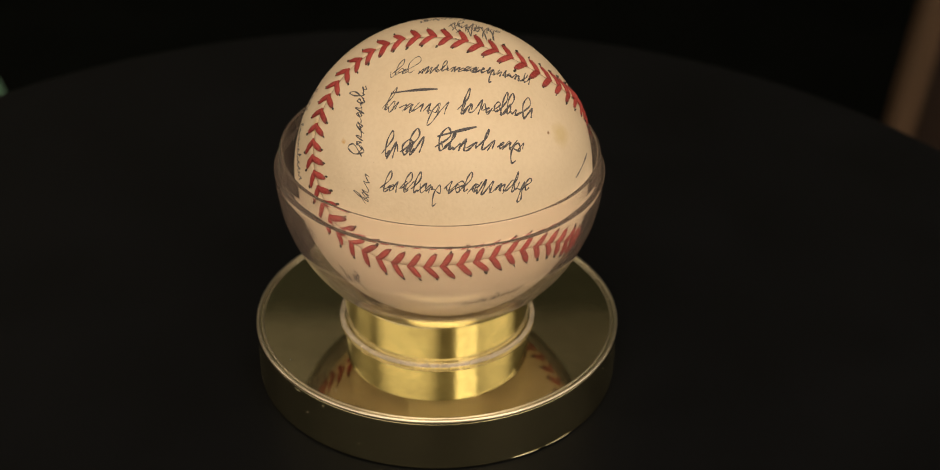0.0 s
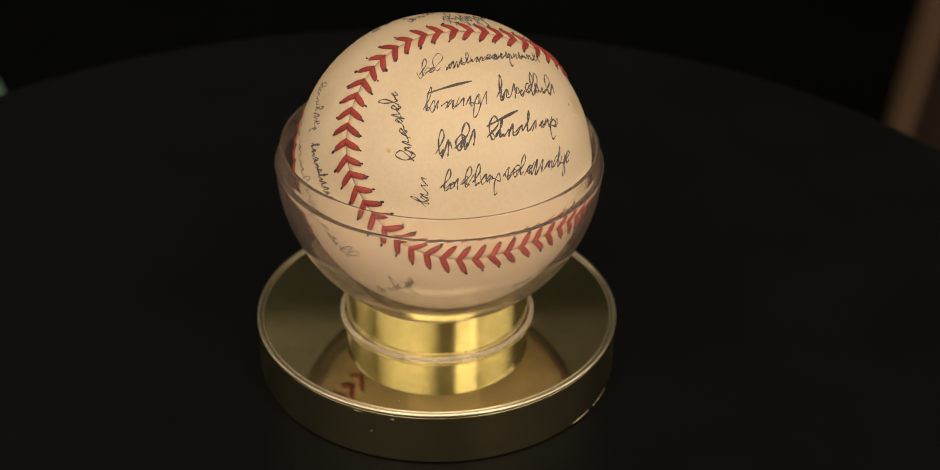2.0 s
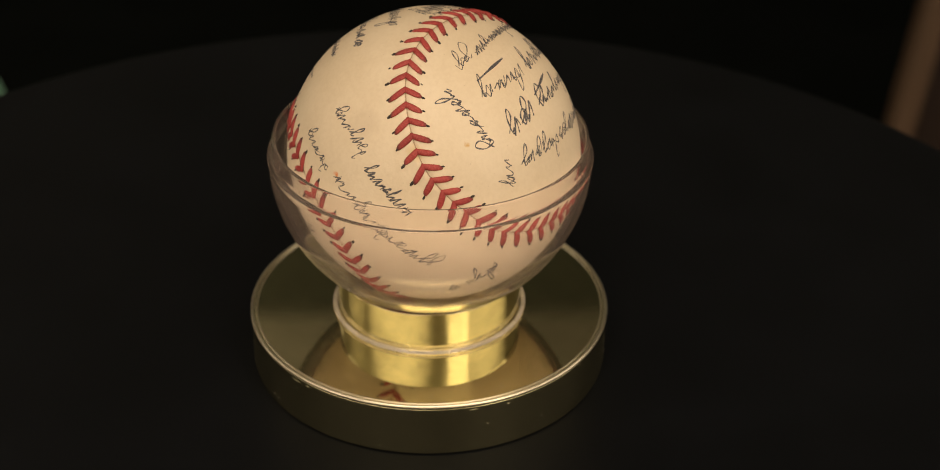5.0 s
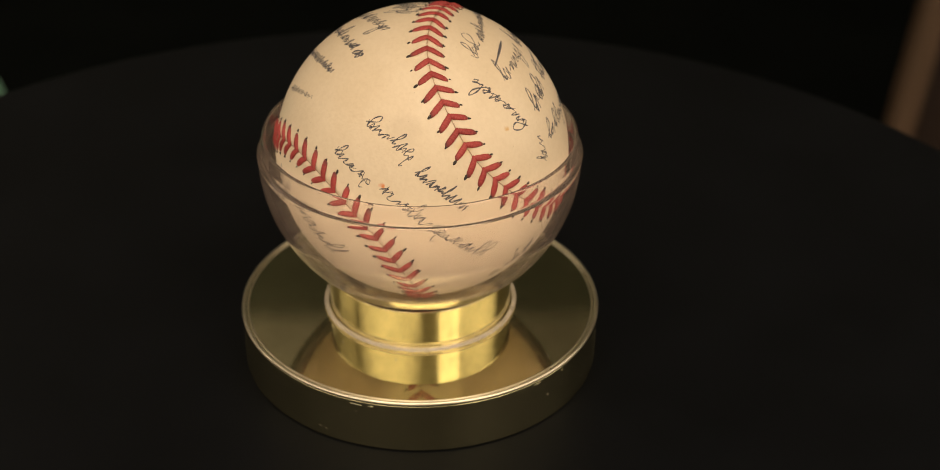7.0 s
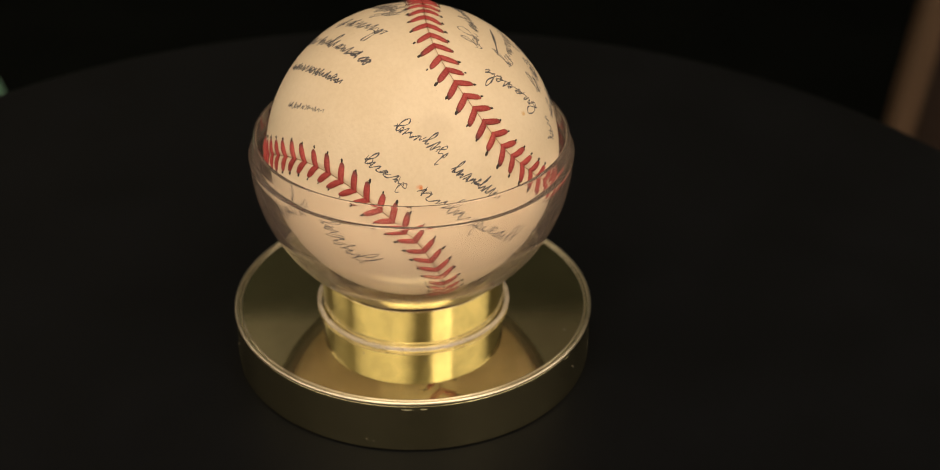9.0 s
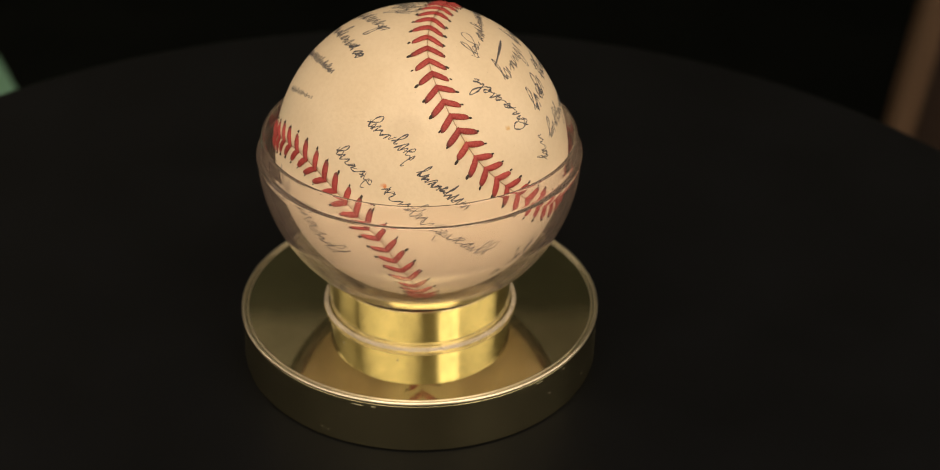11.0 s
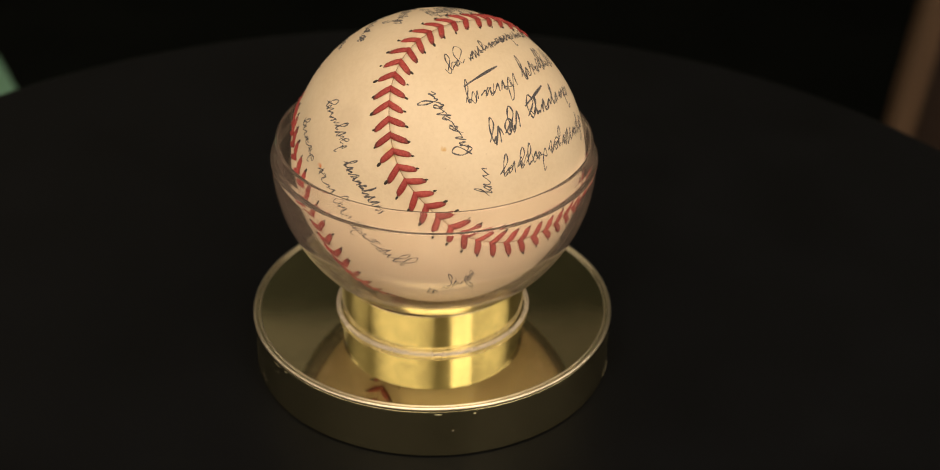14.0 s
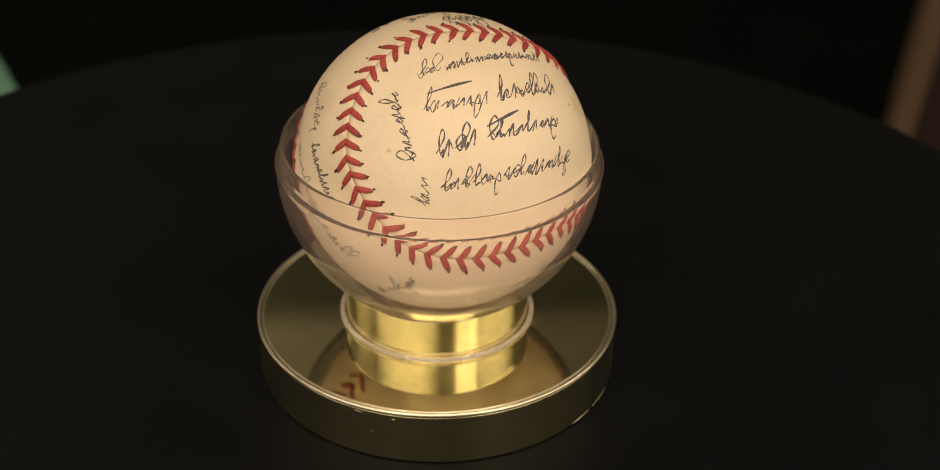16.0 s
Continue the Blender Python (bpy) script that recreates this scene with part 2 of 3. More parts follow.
def ball_holder():
    thing = new("ball_holder")
    tagged(thing, "clear acrylic ball holder on a round polished brass base", "ball holder")
    part("base_side", lathe(rounded([(0.0, 0.0), (BASE_R - 0.0004, 0.0), (BASE_R - 0.0004, BASE_H - 0.0012), (0.0, BASE_H - 0.0012)], 0.0003)),
         DRUM, thing, "dark polished brass base drum")
    part("base_plate", lathe([(0.0, BASE_H - 0.0004), (BASE_R - 0.0012, BASE_H - 0.0004), (BASE_R - 0.0012, BASE_H - 0.0011), (0, BASE_H - 0.0011)]),
         PLATE, thing, "mirror-polished brass top plate")
    # the inner bead is added to give the rim its second highlight
    for name, r, tube, label in (("base_rim", BASE_R - 0.0006, 0.0006, "bright rolled brass edge"), ("inner_rim", BASE_R - 0.0017, 0.00032, "thin raised brass line added as the rim's second highlight")):
        bead = [(r + tube * math.cos(a), BASE_H - 0.0005 + tube * math.sin(a)) for a in (2 * math.pi * i / 20 for i in range(20))]
        part(name, lathe(bead, closed=True), RIM, thing, label)
    part("neck", lathe(rounded([(NECK_R - 0.0006, BASE_H), (NECK_R, BASE_H), (NECK_R, 0.0257), (NECK_R - 0.0006, 0.0257), (NECK_R - 0.0006, BASE_H)], 0.0002)),
         BAND, thing, "brushed brass collar")
    ring = [(0.0249 + 0.0006 * math.cos(a), BASE_H + 0.0002 + 0.0005 * math.sin(a)) for a in (2 * math.pi * i / 16 for i in range(16))]
    foot = part("foot_ring", lathe(ring, closed=True), FROSTED, thing, "cloudy acrylic foot ring")
    foot.visible_shadow = False
    # the bowl: a thick shell with a shelf and a narrower plug lip for the missing lid
    ro, ri = 0.0409, 0.0394
    out_z, in_z = 0.0590 - CENTRE_Z, 0.0590 - CENTRE_Z
    z_step, z_rim = 0.0597 - CENTRE_Z, 0.0648 - CENTRE_Z
    low, seat, bed = math.acos(0.0222 / ro), 0.0232 - CENTRE_Z, 0.0214 - CENTRE_Z
    outer = [(ro * math.cos(a), out_z + ro * math.sin(a)) for a in np.linspace(-low, -0.01, 44)]
    lip = [(0.0411, z_step - 0.0004), (0.0411, z_step - 0.0002), (0.0409, z_step), (0.0402, z_step + 0.0001), (0.0400, z_step + 0.0004),
           (0.0397, z_rim - 0.0003), (0.0395, z_rim), (0.0391, z_rim), (0.0389, z_rim - 0.0003), (0.0390, z_step + 0.0010)]
    inner = [(ri * math.cos(a), in_z + ri * math.sin(a)) for a in np.linspace(-0.005, -math.asin((in_z - bed) / ri), 60)] + [(0.0, bed)]
    profile = [(0.0, seat - 0.0030), (0.0219, seat - 0.0030), (0.0222, seat - 0.0027)] + outer + lip + inner
    bm = lathe(profile, 200)
    bmesh.ops.rotate(bm, verts=bm.verts[:], cent=(0, 0, 0), matrix=Matrix.Rotation(radians(0.7), 3, "Y"))
    bmesh.ops.translate(bm, verts=bm.verts[:], vec=(0.0007, -0.0002, CENTRE_Z))
    cup = part("bowl", bm, ACRYLIC, thing, "clear acrylic bowl with a ledge below its rim")
    cup.visible_shadow = False
    # reflector disc added under the bowl to lighten its dark bottom
    part("seat", lathe(rounded([(0.0, 0.0196), (NECK_R - 0.0007, 0.0196), (NECK_R - 0.0007, 0.0200), (0.0, 0.0200)], 0.0001)), PLATE, thing, "added brass disc inside the collar, reflecting light into the bowl")
    # bright nicks in the drum's lower and upper edges
    for first, last, z in ((-68, -58, 0.0003), (-56, -45, 0.0003), (-199, -195, 0.0126), (-193, -191, 0.0127), (-140, -137, 0.0128), (-128, -127, 0.0124)):
        nick = bmesh.new()
        rings = []
        for k in range(13):
            a, tube = radians(first + (last - first) * k / 12), (0.00016 if z < 0.001 else 0.00009) * math.sin(math.pi * (0.06 + 0.88 * k / 12))
            at = Vector(((BASE_R - 0.0004) * math.cos(a), (BASE_R - 0.0004) * math.sin(a), z))
            rings.append([nick.verts.new(at + tube * Vector((math.cos(b) * math.cos(a), math.cos(b) * math.sin(a), math.sin(b)))) for b in (0, 1.05, 2.09, 3.14, 4.19, 5.24)])
        for p, q in zip(rings, rings[1:]):
            for k in range(6):
                nick.faces.new((p[k], q[k], q[(k + 1) % 6], p[(k + 1) % 6]))
        nick.faces.new(rings[0])
        nick.faces.new(rings[-1])
        bmesh.ops.recalc_face_normals(nick, faces=nick.faces[:])
        part("nick", smooth(nick), RIM, thing, "bright nick in the brass")
    # dust on the drum and the plate
    rng = random.Random(7)
    dust = bmesh.new()
    for i in range(20):
        a, r = rng.uniform(0, 2 * math.pi), rng.uniform(0.00006, 0.00020)
        if i < 14:
            at = Vector(((BASE_R - 0.00035) * math.cos(a), (BASE_R - 0.00035) * math.sin(a), rng.uniform(0.001, BASE_H - 0.002)))
        else:
            d = rng.uniform(0.028, BASE_R - 0.002)
            at = Vector((d * math.cos(a), d * math.sin(a), BASE_H - 0.00035))
        bmesh.ops.create_icosphere(dust, subdivisions=1, radius=r, matrix=Matrix.Translation(at) @ Matrix.Rotation(a, 4, "Z") @ Matrix.Diagonal((1, rng.uniform(1, 2.5), 0.7, 1)))
    tagged(part("dust", smooth(dust), DUST, thing, "pale specks of dust"), kind="stuff")
    return thing


HOLDER = ball_holder()

# ---- the baseball ----
SEAM_A = 0.4184
SEAM_TURN = Matrix.Rotation(Vector((-1.50426, -0.81113, 1.82709)).length, 3, Vector((-1.50426, -0.81113, 1.82709)))


def seam_curve(n):
    """Unit points along the closed seam, evenly spaced, as an array."""
    t = np.linspace(0, 4 * math.pi, n * 8 + 1)
    u = math.pi / 2 - (math.pi / 2 - SEAM_A) * np.cos(t)
    w = t / 2 + SEAM_A * np.sin(2 * t)
    c = np.stack([np.sin(u) * np.cos(w), np.sin(u) * np.sin(w), np.cos(u)], -1) @ np.array(SEAM_TURN).T
    s = np.concatenate([[0], np.cumsum(np.linalg.norm(np.diff(c, axis=0), axis=1))])
    at = np.linspace(0, s[-1], n, endpoint=False)
    return np.stack([np.interp(at, s, c[:, k]) for k in range(3)], -1)


def leather_height(dist, phase):
    """Relief of the cover by the distance to the seam and the place between two stitches, in metres."""
    pucker = 0.00009 * np.cos(2 * math.pi * phase) * np.exp(-((dist - 0.0026) / 0.0016) ** 2)
    return pucker + 0.00030 * np.exp(-(dist / 0.0030) ** 2) - 0.00042 * np.exp(-(dist / 0.00055) ** 2)


def ball_cover(thing):
    bm = bmesh.new()
    bmesh.ops.create_icosphere(bm, subdivisions=7, radius=1.0)
    mesh = bpy.data.meshes.new("cover")
    bm.to_mesh(mesh)
    bm.free()
    co = np.empty(len(mesh.vertices) * 3, np.float32)
    mesh.vertices.foreach_get("co", co)
    co = co.reshape(-1, 3)
    seam = seam_curve(864).astype(np.float32)
    near = np.empty(len(co), np.float32)
    which = np.empty(len(co), np.float32)
    for i in range(0, len(co), 20000):
        dots = co[i:i + 20000] @ seam.T
        near[i:i + 20000], which[i:i + 20000] = dots.max(1), dots.argmax(1) / 8.0
    dist = np.arccos(np.clip(near, -1, 1)) * BALL_R
    co = co * (BALL_R + leather_height(dist, which - 0.16 + 0.3))[:, None]
    tris = np.empty(len(mesh.polygons) * 3, np.int32)
    mesh.loops.foreach_get("vertex_index", tris)
    bpy.data.meshes.remove(mesh)
    tris = tris.reshape(-1, 3)
    # each face belongs to the panel on its side of the seam
    mid = co[tris].mean(1)
    mid /= np.linalg.norm(mid, axis=1)[:, None]
    across = np.cross(seam, np.roll(seam, -1, 0) - np.roll(seam, 1, 0))
    side = np.empty(len(mid), bool)
    for i in range(0, len(mid), 20000):
        k = (mid[i:i + 20000] @ seam.T).argmax(1)
        side[i:i + 20000] = ((mid[i:i + 20000] - seam[k]) * across[k]).sum(1) > 0
    for keep in (side, ~side):
        used, index = np.unique(tris[keep], return_inverse=True)
        panel = bpy.data.meshes.new("leather_panel")
        panel.from_pydata(co[used].tolist(), [], index.reshape(-1, 3).tolist())
        panel.polygons.foreach_set("use_smooth", np.ones(len(panel.polygons), bool))
        panel.materials.append(LEATHER)
        ob = new("leather_panel", panel)
        ob.parent = thing
        ob["label"] = "aged cream leather panel with faint stains"


def surface_frame(p, along):
    """A pose on the ball: x along the seam, y across it, z outwards."""
    z = Vector(p).normalized()
    x = Vector(along)
    x = (x - z * x.dot(z)).normalized()
    y = z.cross(x)
    m = Matrix((x, y, z)).transposed().to_4x4()
    return m, z


def stitch_mesh(side, reach, lead):
    """One leg of a stitch: a plump strand from the seam outwards, which follows the ball and dives into its hole."""
    n, m = 9, 8
    bm = bmesh.new()
    rings = []
    for i in range(n + 1):
        s = i / n
        y = side * (-0.00025 + (reach + 0.00025) * s)
        x = lead * s ** 0.95 - 0.00025 * (1 - s) ** 3
        half = 0.00088 * min(1.0, 0.78 + 1.2 * s) * (1 - 0.38 * max(0.0, (s - 0.55) / 0.45) ** 1.4)
        up = 0.00040 * (0.5 + 0.5 * math.sin(math.pi * min(s + 0.05, 1)))
        drop = BALL_R - math.sqrt(BALL_R ** 2 - x * x - y * y)
        z = -drop + 0.00018 + 0.00022 * math.sin(math.pi * min(s + 0.2, 1.0))
        if i == n:
            z, half = z - 0.00030, half * 0.75
        ring = []
        for k in range(m):
            a = 2 * math.pi * k / m
            ring.append(bm.verts.new((x + half * math.cos(a), y, z + up * math.sin(a))))
        rings.append(ring)
    for a, b in zip(rings, rings[1:]):
        for k in range(m):
            bm.faces.new((a[k], a[(k + 1) % m], b[(k + 1) % m], b[k]))
    bm.faces.new(rings[0])
    bm.faces.new(rings[-1])
    bmesh.ops.recalc_face_normals(bm, faces=bm.faces[:])
    mesh = bpy.data.meshes.new("stitch")
    smooth(bm).to_mesh(mesh)
    bm.free()
    mesh.materials.append(THREAD)
    return mesh


def ball_stitches(thing):
    rng = random.Random(4)
    n = 108
    dense = seam_curve(n * 100)
    kinds = {-1: [stitch_mesh(-1, 0.0038 + 0.0002 * k, 0.0017 + 0.0002 * k) for k in range(3)],
             1: [stitch_mesh(1, 0.0036 + 0.0002 * k, 0.0019 + 0.0002 * k) for k in range(3)]}
    cap = bmesh.new()
    ring = [cap.verts.new((math.cos(a), math.sin(a), 0.04)) for a in (2 * math.pi * j / 10 for j in range(10))]
    mid = cap.verts.new((0, 0, 1))
    for a, b in zip(ring, ring[1:] + ring[:1]):
        cap.faces.new((a, b, mid))
    hole_mesh = bpy.data.meshes.new("needle_hole")
    smooth(cap).to_mesh(hole_mesh)
    cap.free()
    hole_mesh.materials.append(HOLE)
    for i in range(n):
        k = int((i + 0.16) * 100) % len(dense)
        p, q = dense[k], dense[(k - 20) % len(dense)]
        m, z = surface_frame(p, q - p)
        for side in (-1, 1):
            mesh = rng.choice(kinds[side])
            ob = new("stitch", mesh)
            ob.parent = thing
            ob.matrix_local = Matrix.Translation(z * BALL_R) @ m @ pose(0, 0, 0, 0, 0, rng.uniform(-5, 5))
            # a dark raised cap for the needle hole's shade at the outer end
            tip = Vector((0.0019, -0.0041, 0)) if side < 0 else Vector((0.0021, 0.0039, 0))
            tip *= rng.uniform(0.98, 1.07)
            way = (m @ tip) + z * BALL_R
            hm, hz = surface_frame(way.normalized(), m @ tip)
            r = rng.uniform(0.00020, 0.00042) if side < 0 else rng.uniform(0.00012, 0.00036)
            hole = new("needle_hole", hole_mesh)
            hole.parent = thing
            hole.matrix_local = Matrix.Translation(hz * BALL_R) @ hm @ Matrix.Diagonal((2.0 * r, r, 0.0005, 1))
    # the dark join between the two panels
    line = bmesh.new()
    pts = seam_curve(720)
    rows = []
    for i in range(len(pts)):
        m, z = surface_frame(pts[i], pts[(i + 1) % len(pts)] - pts[i])
        base = z * (BALL_R + 0.00002)
        rows.append([line.verts.new(base + m @ Vector((0, y, 0.00003 if y == 0 else 0))) for y in (-0.00013, 0, 0.00013)])
    for a, b in zip(rows, rows[1:] + rows[:1]):
        for j in range(2):
            line.faces.new((a[j], a[j + 1], b[j + 1], b[j]))
    part("seam_line", smooth(line), GROOVE, thing, "dark seam between the leather panels")


# Illegible scrawls: where each begins and ends on the ball, its height in mm, how tall it is along its run
# (^ tall, - low, _ hanging below the line) and the pen's width in mm.
WRITING = (
    ((-0.345, -0.369, 0.863), (-0.187, -0.395, 0.899), 4.8, "^-^", 0.3),
    ((-0.172, -0.407, 0.897), (0.546, -0.321, 0.774), 3.7, "--^---_--^", 0.34),
    ((-0.394, -0.569, 0.722), (0.017, -0.668, 0.744), 5.5, "^--_", 0.34),
    ((0.081, -0.653, 0.753), (0.547, -0.540, 0.640), 5.6, "^--^-^", 0.44),
    ((-0.396, -0.766, 0.507), (-0.140, -0.817, 0.559), 6.4, "^-^", 0.46),
    ((-0.059, -0.812, 0.580), (0.503, -0.701, 0.506), 4.7, "^--^--_", 0.42),
    ((-0.417, -0.852, 0.317), (-0.028, -0.935, 0.353), 4.7, "^-^^-_", 0.34),
    ((-0.010, -0.935, 0.353), (0.525, -0.804, 0.280), 4.9, "-^---^_", 0.36),
    ((-0.492, -0.842, 0.218), (-0.467, -0.791, 0.395), 4.0, "^-", 0.32),
    ((-0.511, -0.702, 0.494), (-0.489, -0.352, 0.798), 4.3, "^---^", 0.34),
    ((0.041, 0.069, 0.997), (0.364, 0.135, 0.922), 6.7, "-^---", 0.34),
    ((-0.738, 0.329, 0.590), (-0.911, 0.011, 0.412), 4.2, "^--^-_", 0.32),
    ((-0.942, 0.003, 0.335), (-0.947, -0.311, 0.081), 3.9, "^--^^-", 0.34),
    ((-0.748, 0.531, 0.397), (-0.929, 0.285, 0.234), 4.0, "^----_", 0.3),
    ((-0.949, 0.223, 0.221), (-0.850, -0.429, -0.306), 4.5, "--^--_--^", 0.28),
    ((-0.049, 0.943, -0.330), (-0.556, 0.830, -0.040), 6.8, "^-^", 0.34),
    ((-0.604, 0.794, -0.064), (-0.751, 0.542, -0.377), 7.1, "^--^", 0.32),
    ((-0.669, -0.464, -0.580), (-0.528, -0.759, -0.382), 5.4, "--^_", 0.32),
    ((0.274, 0.444, 0.853), (-0.167, 0.245, 0.955), 5.4, "----_", 0.36),
    ((0.433, 0.617, 0.658), (-0.363, 0.395, 0.844), 4.6, "---^^-", 0.44),
    ((0.220, 0.767, 0.603), (-0.367, 0.563, 0.741), 3.3, "-----", 0.4),
    ((-0.086, 0.867, 0.490), (-0.414, 0.696, 0.586), 2.1, "---", 0.24),
    ((0.316, 0.173, 0.933), (0.044, 0.032, 0.999), 9.0, "^^^", 0.36),
    ((0.10, -0.84, -0.53), (0.50, -0.72, -0.47), 3.4, "--^--", 0.24),
)


STROKES = (
    ((-0.338, -0.488, 0.805), (-0.047, -0.524, 0.850), 0.0007),
    ((-0.055, -0.762, 0.645), (0.190, -0.707, 0.681), 0.0007),
    ((0.840, -0.505, 0.197), (0.930, -0.270, 0.245), 0.0005),
)


def ribbon(bm, path, width, lift=0.00006):
    """A thin flat bar along a path of unit points on the ball."""
    rows = []
    for i, p in enumerate(path):
        q = path[min(i + 1, len(path) - 1)] - path[max(i - 1, 0)]
        m, z = surface_frame(p, q)
        w = width * (0.5 if i in (0, len(path) - 1) else 0.85 + 0.3 * math.sin(1.1 * i + 40 * width * 1000))
        rows.append([bm.verts.new(z * (BALL_R + h) + m @ Vector((0, y, 0))) for y, h in ((-w / 2, lift * 0.3), (0, lift), (w / 2, lift * 0.3))])
    for a, b in zip(rows, rows[1:]):
        for j in range(2):
            bm.faces.new((a[j], a[j + 1], b[j + 1], b[j]))


def pen_line(points, steps=5):
    """A smooth line through 2D points."""
    pts = [points[0], *points, points[-1]]
    out = []
    for p0, p1, p2, p3 in zip(pts, pts[1:], pts[2:], pts[3:]):
        for k in range(steps):
            u = k / steps
            out.append(tuple(0.5 * (2 * b + (c - a) * u + (2 * a - 5 * b + 4 * c - d) * u * u + (3 * b - a - 3 * c + d) * u ** 3) for a, b, c, d in zip(p0, p1, p2, p3)))
    return out + [points[-1]]


def ball_writing(thing):
    rng = random.Random(11)
    for a, b, height, run, pen in WRITING:
        a, b = Vector(a).normalized(), Vector(b).normalized()
        bm = bmesh.new()
        length = a.angle(b) * BALL_R * 1000
        up = a.slerp(b, 0.5).cross(b - a).normalized()
        axis = a.cross(b).normalized()

        def at(s, h):
            p = a.copy()
            p.rotate(Matrix.Rotation(s * a.angle(b), 3, axis))
            return (p + up * (h / 1000 / BALL_R)).normalized()
        # one hasty run of coils and hooks under the row's outline, with breaks where the pen lifts
        count = max(3, round(length / (1.3 if height < 4 else 1.9)))
        line, lines, last = [], [], ""
        for k in range(count):
            mark = run[min(int((k + 0.5) / count * len(run)), len(run) - 1)]
            tall = mark == "^" and (last != mark or rng.random() < 0.25)
            top = rng.uniform(0.9, 1.15) if tall else rng.uniform(0.24, 0.62)
            foot = rng.uniform(-0.7, -0.45) if mark == "_" and last != mark else rng.uniform(-0.06, 0.10)
            last = mark
            u, w = (k + rng.uniform(-0.3, 0.3)) / count, rng.uniform(0.8, 1.5) / count
            if tall or foot < -0.2 or rng.random() < 0.22:  # a coil that turns back on itself
                r = rng.uniform(0.02, 0.40) * w
                mid = 0.5 * (top + foot)
                line += [(u - 0.1 * w, 0.12), (u + 0.45 * w + r, mid + 0.1), (u + 0.45 * w, top), (u + 0.4 * w - r, mid + 0.2 * (top - mid)), (u + 0.35 * w, foot), (u + 0.7 * w, foot + 0.12)]
            else:                                            # a hook
                line += [(u - 0.15 * w, rng.uniform(-0.1, 0.15)), (u + 0.35 * w, top), (u + 0.40 * w, 0.5 * top), (u + rng.uniform(0.3, 0.6) * w, rng.uniform(-0.1, 0.1))]
            if rng.random() < 0.3:
                lines.append(line)
                line = []
        for line in [q for q in (*lines, line) if q]:
            path = [at(u + 0.34 * h * height / length, h * height) for u, h in pen_line(line)]
            ribbon(bm, path, pen / 1000 * rng.uniform(0.75, 1.1), rng.uniform(0.00005, 0.00007))
        # a second, fainter pass across the first
        again = [(k / (2 * count) + rng.uniform(-0.3, 0.3) / count, rng.uniform(-0.1, 0.12) if k % 2 else rng.uniform(0.25, 0.55)) for k in range(2 * count)]
        for k in range(0, len(again) - 3, 5):
            ribbon(bm, [at(u + 0.5 * h * height / length, h * height) for u, h in pen_line(again[k:k + 4])], pen / 1000 * 0.75, 0.00004)
        part("handwriting", smooth(bm), INK, thing, "illegible slanting scrawl in blue-black ink")
    for a, b, width in STROKES:
        a, b = Vector(a).normalized(), Vector(b).normalized()
        bm = bmesh.new()
        ribbon(bm, [a.slerp(b, u) for u in np.linspace(0, 1, 8)], width)
        part("pen_stroke", smooth(bm), INK, thing, "single stroke of blue-black ink")


def baseball():
    thing = new("baseball")
    tagged(thing, "old signed cream leather baseball with red stitching", "baseball")
    ball_cover(thing)
    ball_writing(thing)
    ball_stitches(thing)
    return thing


BALL = baseball()


# ---- dim things beyond the turntable ----
def wooden_post():
    bm = box(0.025, 0.03, 0.62, 0.0125, 0.015, 0.31, 0.004)
    bmesh.ops.subdivide_edges(bm, edges=[e for e in bm.edges if e.calc_length() > 0.4], cuts=12)
    for v in bm.verts:
        v.co.x += 0.114 * v.co.z + 0.0012 * noise.noise(Vector((3, 1, v.co.z * 9)))
    ob = part("wooden_post", bm, WOOD)
    ob.location = (0.4575, 1.12, 0)
    return tagged(ob, "slanting brown wooden post in the shade", "post")


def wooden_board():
    ob = part("wooden_board", box(0.45, 0.022, 0.80, 0.225, 0.011, 0.40, 0.003), WOOD_SHADED)
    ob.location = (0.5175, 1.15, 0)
    return tagged(ob, "brown wooden board, its deep shade put into the colour", "board")


wooden_post()
wooden_board()


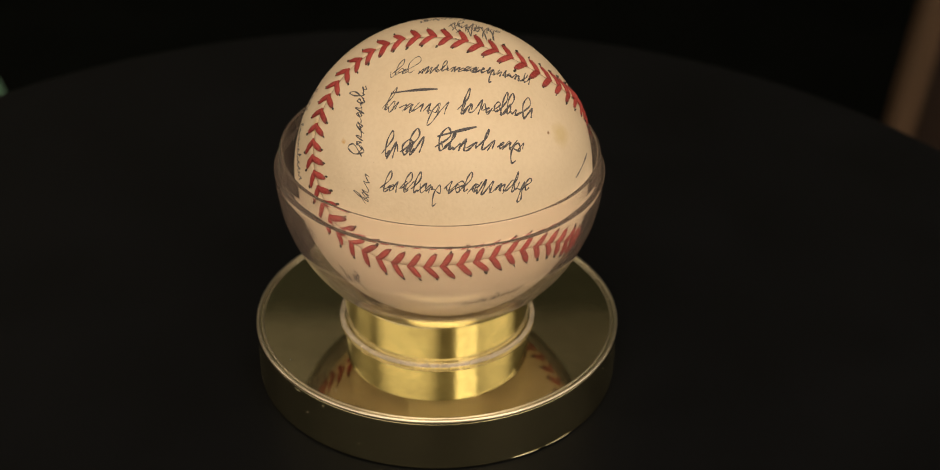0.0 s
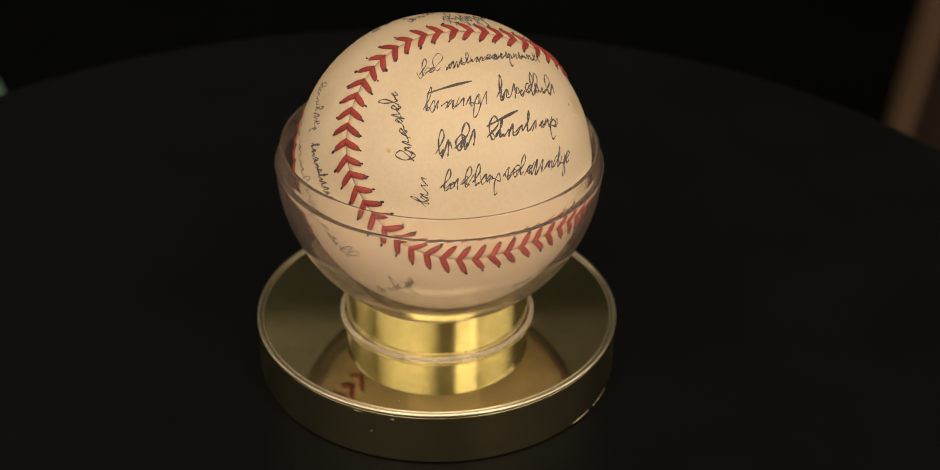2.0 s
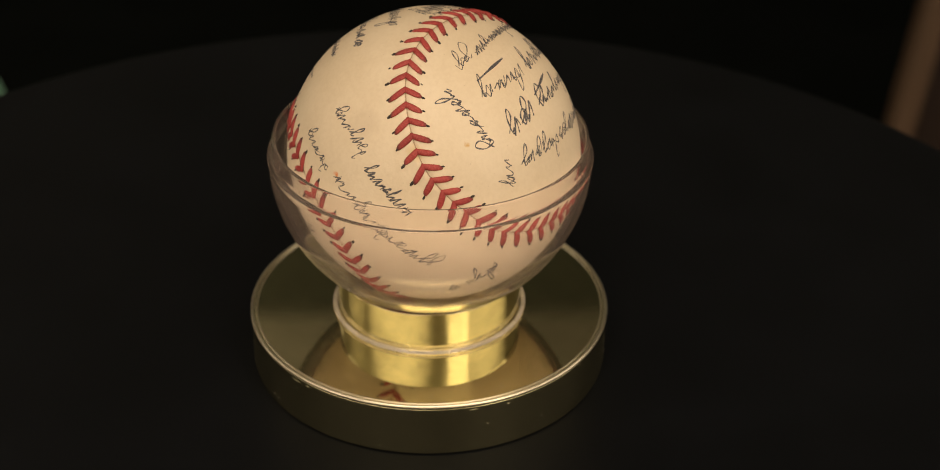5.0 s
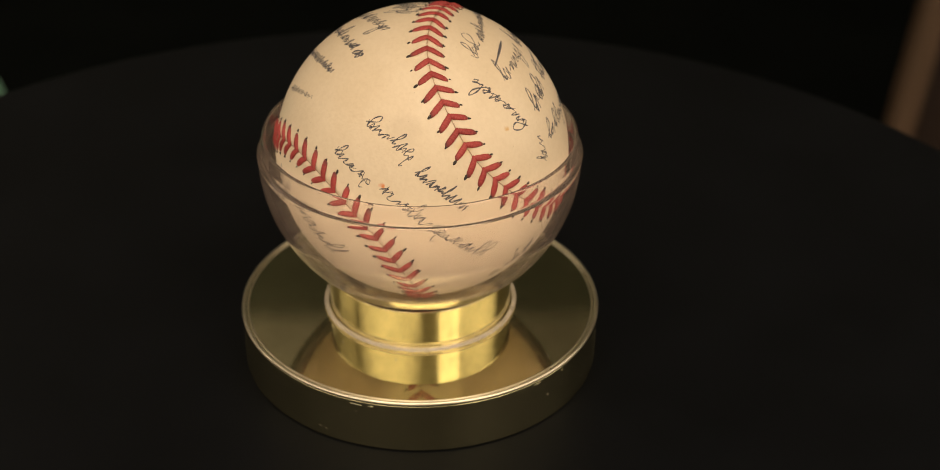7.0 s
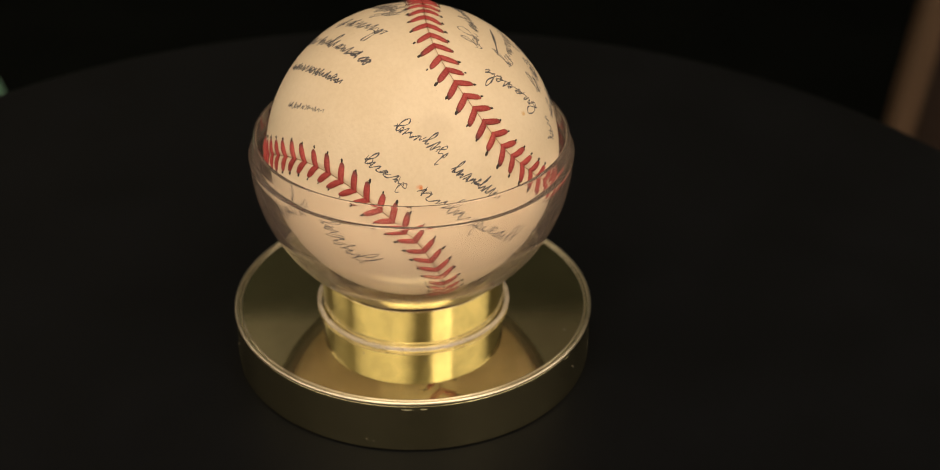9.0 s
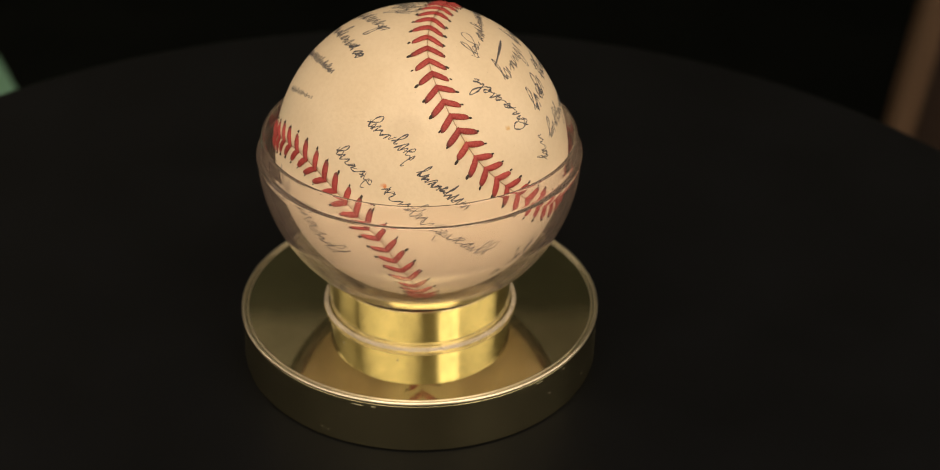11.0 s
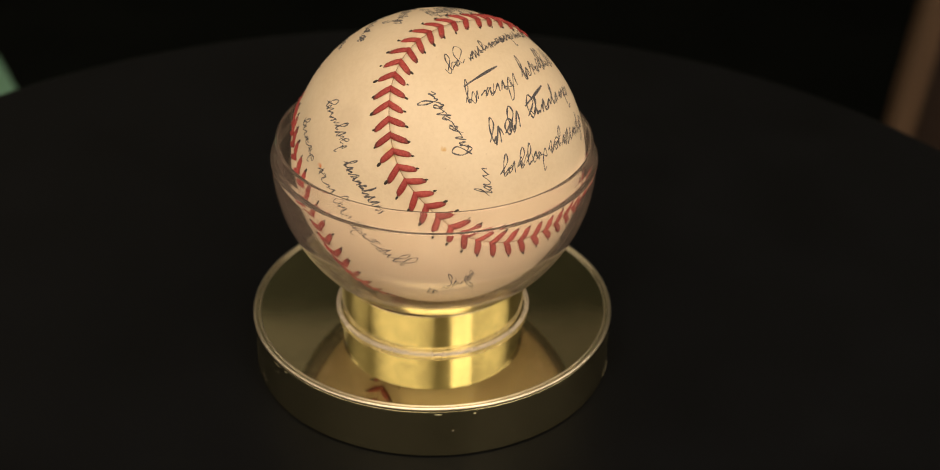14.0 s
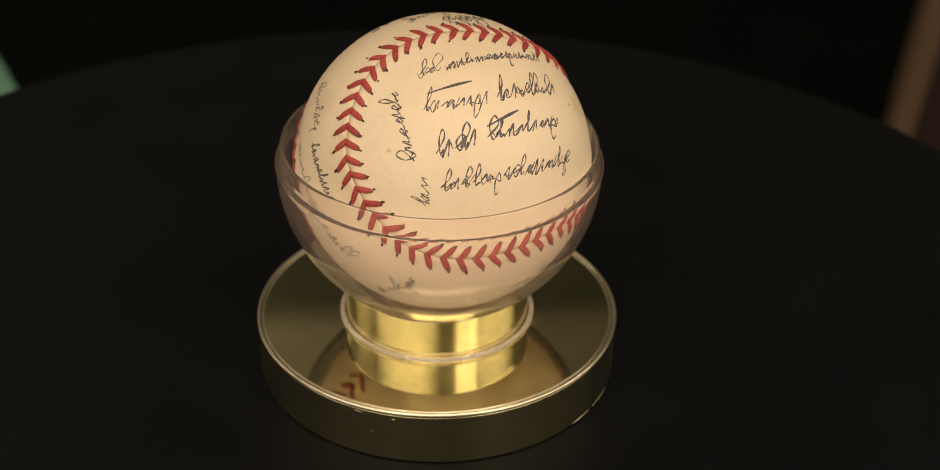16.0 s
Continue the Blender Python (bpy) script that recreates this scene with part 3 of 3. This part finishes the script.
def cushion():
    thing = new("cloth_sack")
    tagged(thing, "pale green cloth sack standing on the floor", "sack")
    bm = bmesh.new()
    rows = []
    for k in range(25):
        z = 0.62 * k / 24
        half = (0.3076 - 0.32 * z) * (1.0 if k < 22 else (1 - 0.25 * (k - 21) ** 1.5 / 3))
        ring = []
        for j in range(40):
            a = 2 * math.pi * j / 40
            x, y = math.cos(a), math.sin(a)
            f = (abs(x) ** 4 + abs(y) ** 4) ** -0.25
            p = Vector((half * f * x, 0.45 * half * f * y, z))
            ring.append(bm.verts.new(p + Vector(noise.noise_vector(p * 9)) * (0.002 if k else 0.0)))
        rows.append(ring)
    for a, b in zip(rows, rows[1:]):
        for j in range(40):
            bm.faces.new((a[j], a[(j + 1) % 40], b[(j + 1) % 40], b[j]))
    bm.faces.new(rows[0][::-1])
    bm.faces.new(rows[-1])
    part("cloth", smooth(bm), GREEN, thing)
    return thing


BAG = cushion()

# ---- what moves ----
TURNS = ((0.0, 0.0), (0.15, 0.1), (0.3, 0.95), (0.5, 3.42), (1.0, 10.0), (1.5, 16.7), (2.0, 23.25), (2.5, 29.7), (3.0, 36.05), (3.5, 42.35), (4.0, 48.7),
         (5.25, 64.5), (6.5, 80.1), (7.0, 86.6), (7.5, 92.85), (8.0, 99.1), (8.3, 103.0), (8.45, 104.6), (8.6, 104.75), (9.0, 104.8), (9.5, 104.8),
         (9.65, 104.4), (9.8, 102.9), (10.0, 100.3), (10.75, 90.8), (11.5, 81.2), (12.0, 74.7), (12.5, 68.4), (13.0, 62.1), (13.5, 55.75), (14.0, 49.35),
         (14.5, 42.85), (15.0, 36.4), (15.5, 29.95), (16.0, 23.5))


def round_axis(x, y, z, turn):
    c, s = math.cos(radians(turn)), math.sin(radians(turn))
    return pose(c * x - s * y, s * x + c * y, z, 0, 0, turn)


def motions():
    walk(TURNTABLE, [(t, pose(-0.004, 0, TOP, 0, 0, a)) for t, a in TURNS])
    walk(HOLDER, [(t, round_axis(0.0059, -0.0012, TOP + 0.0002, a)) for t, a in TURNS])
    walk(BALL, [(t, round_axis(0.0075, -0.0019, TOP + CENTRE_Z, a)) for t, a in TURNS])
    walk(BAG, [(0.0, pose(-0.4768, 0.75, 0)), (9.2, pose(-0.4768, 0.75, 0)), (10.3, pose(-0.4662, 0.75, 0)), (16.0, pose(-0.4662, 0.75, 0))])


motions()
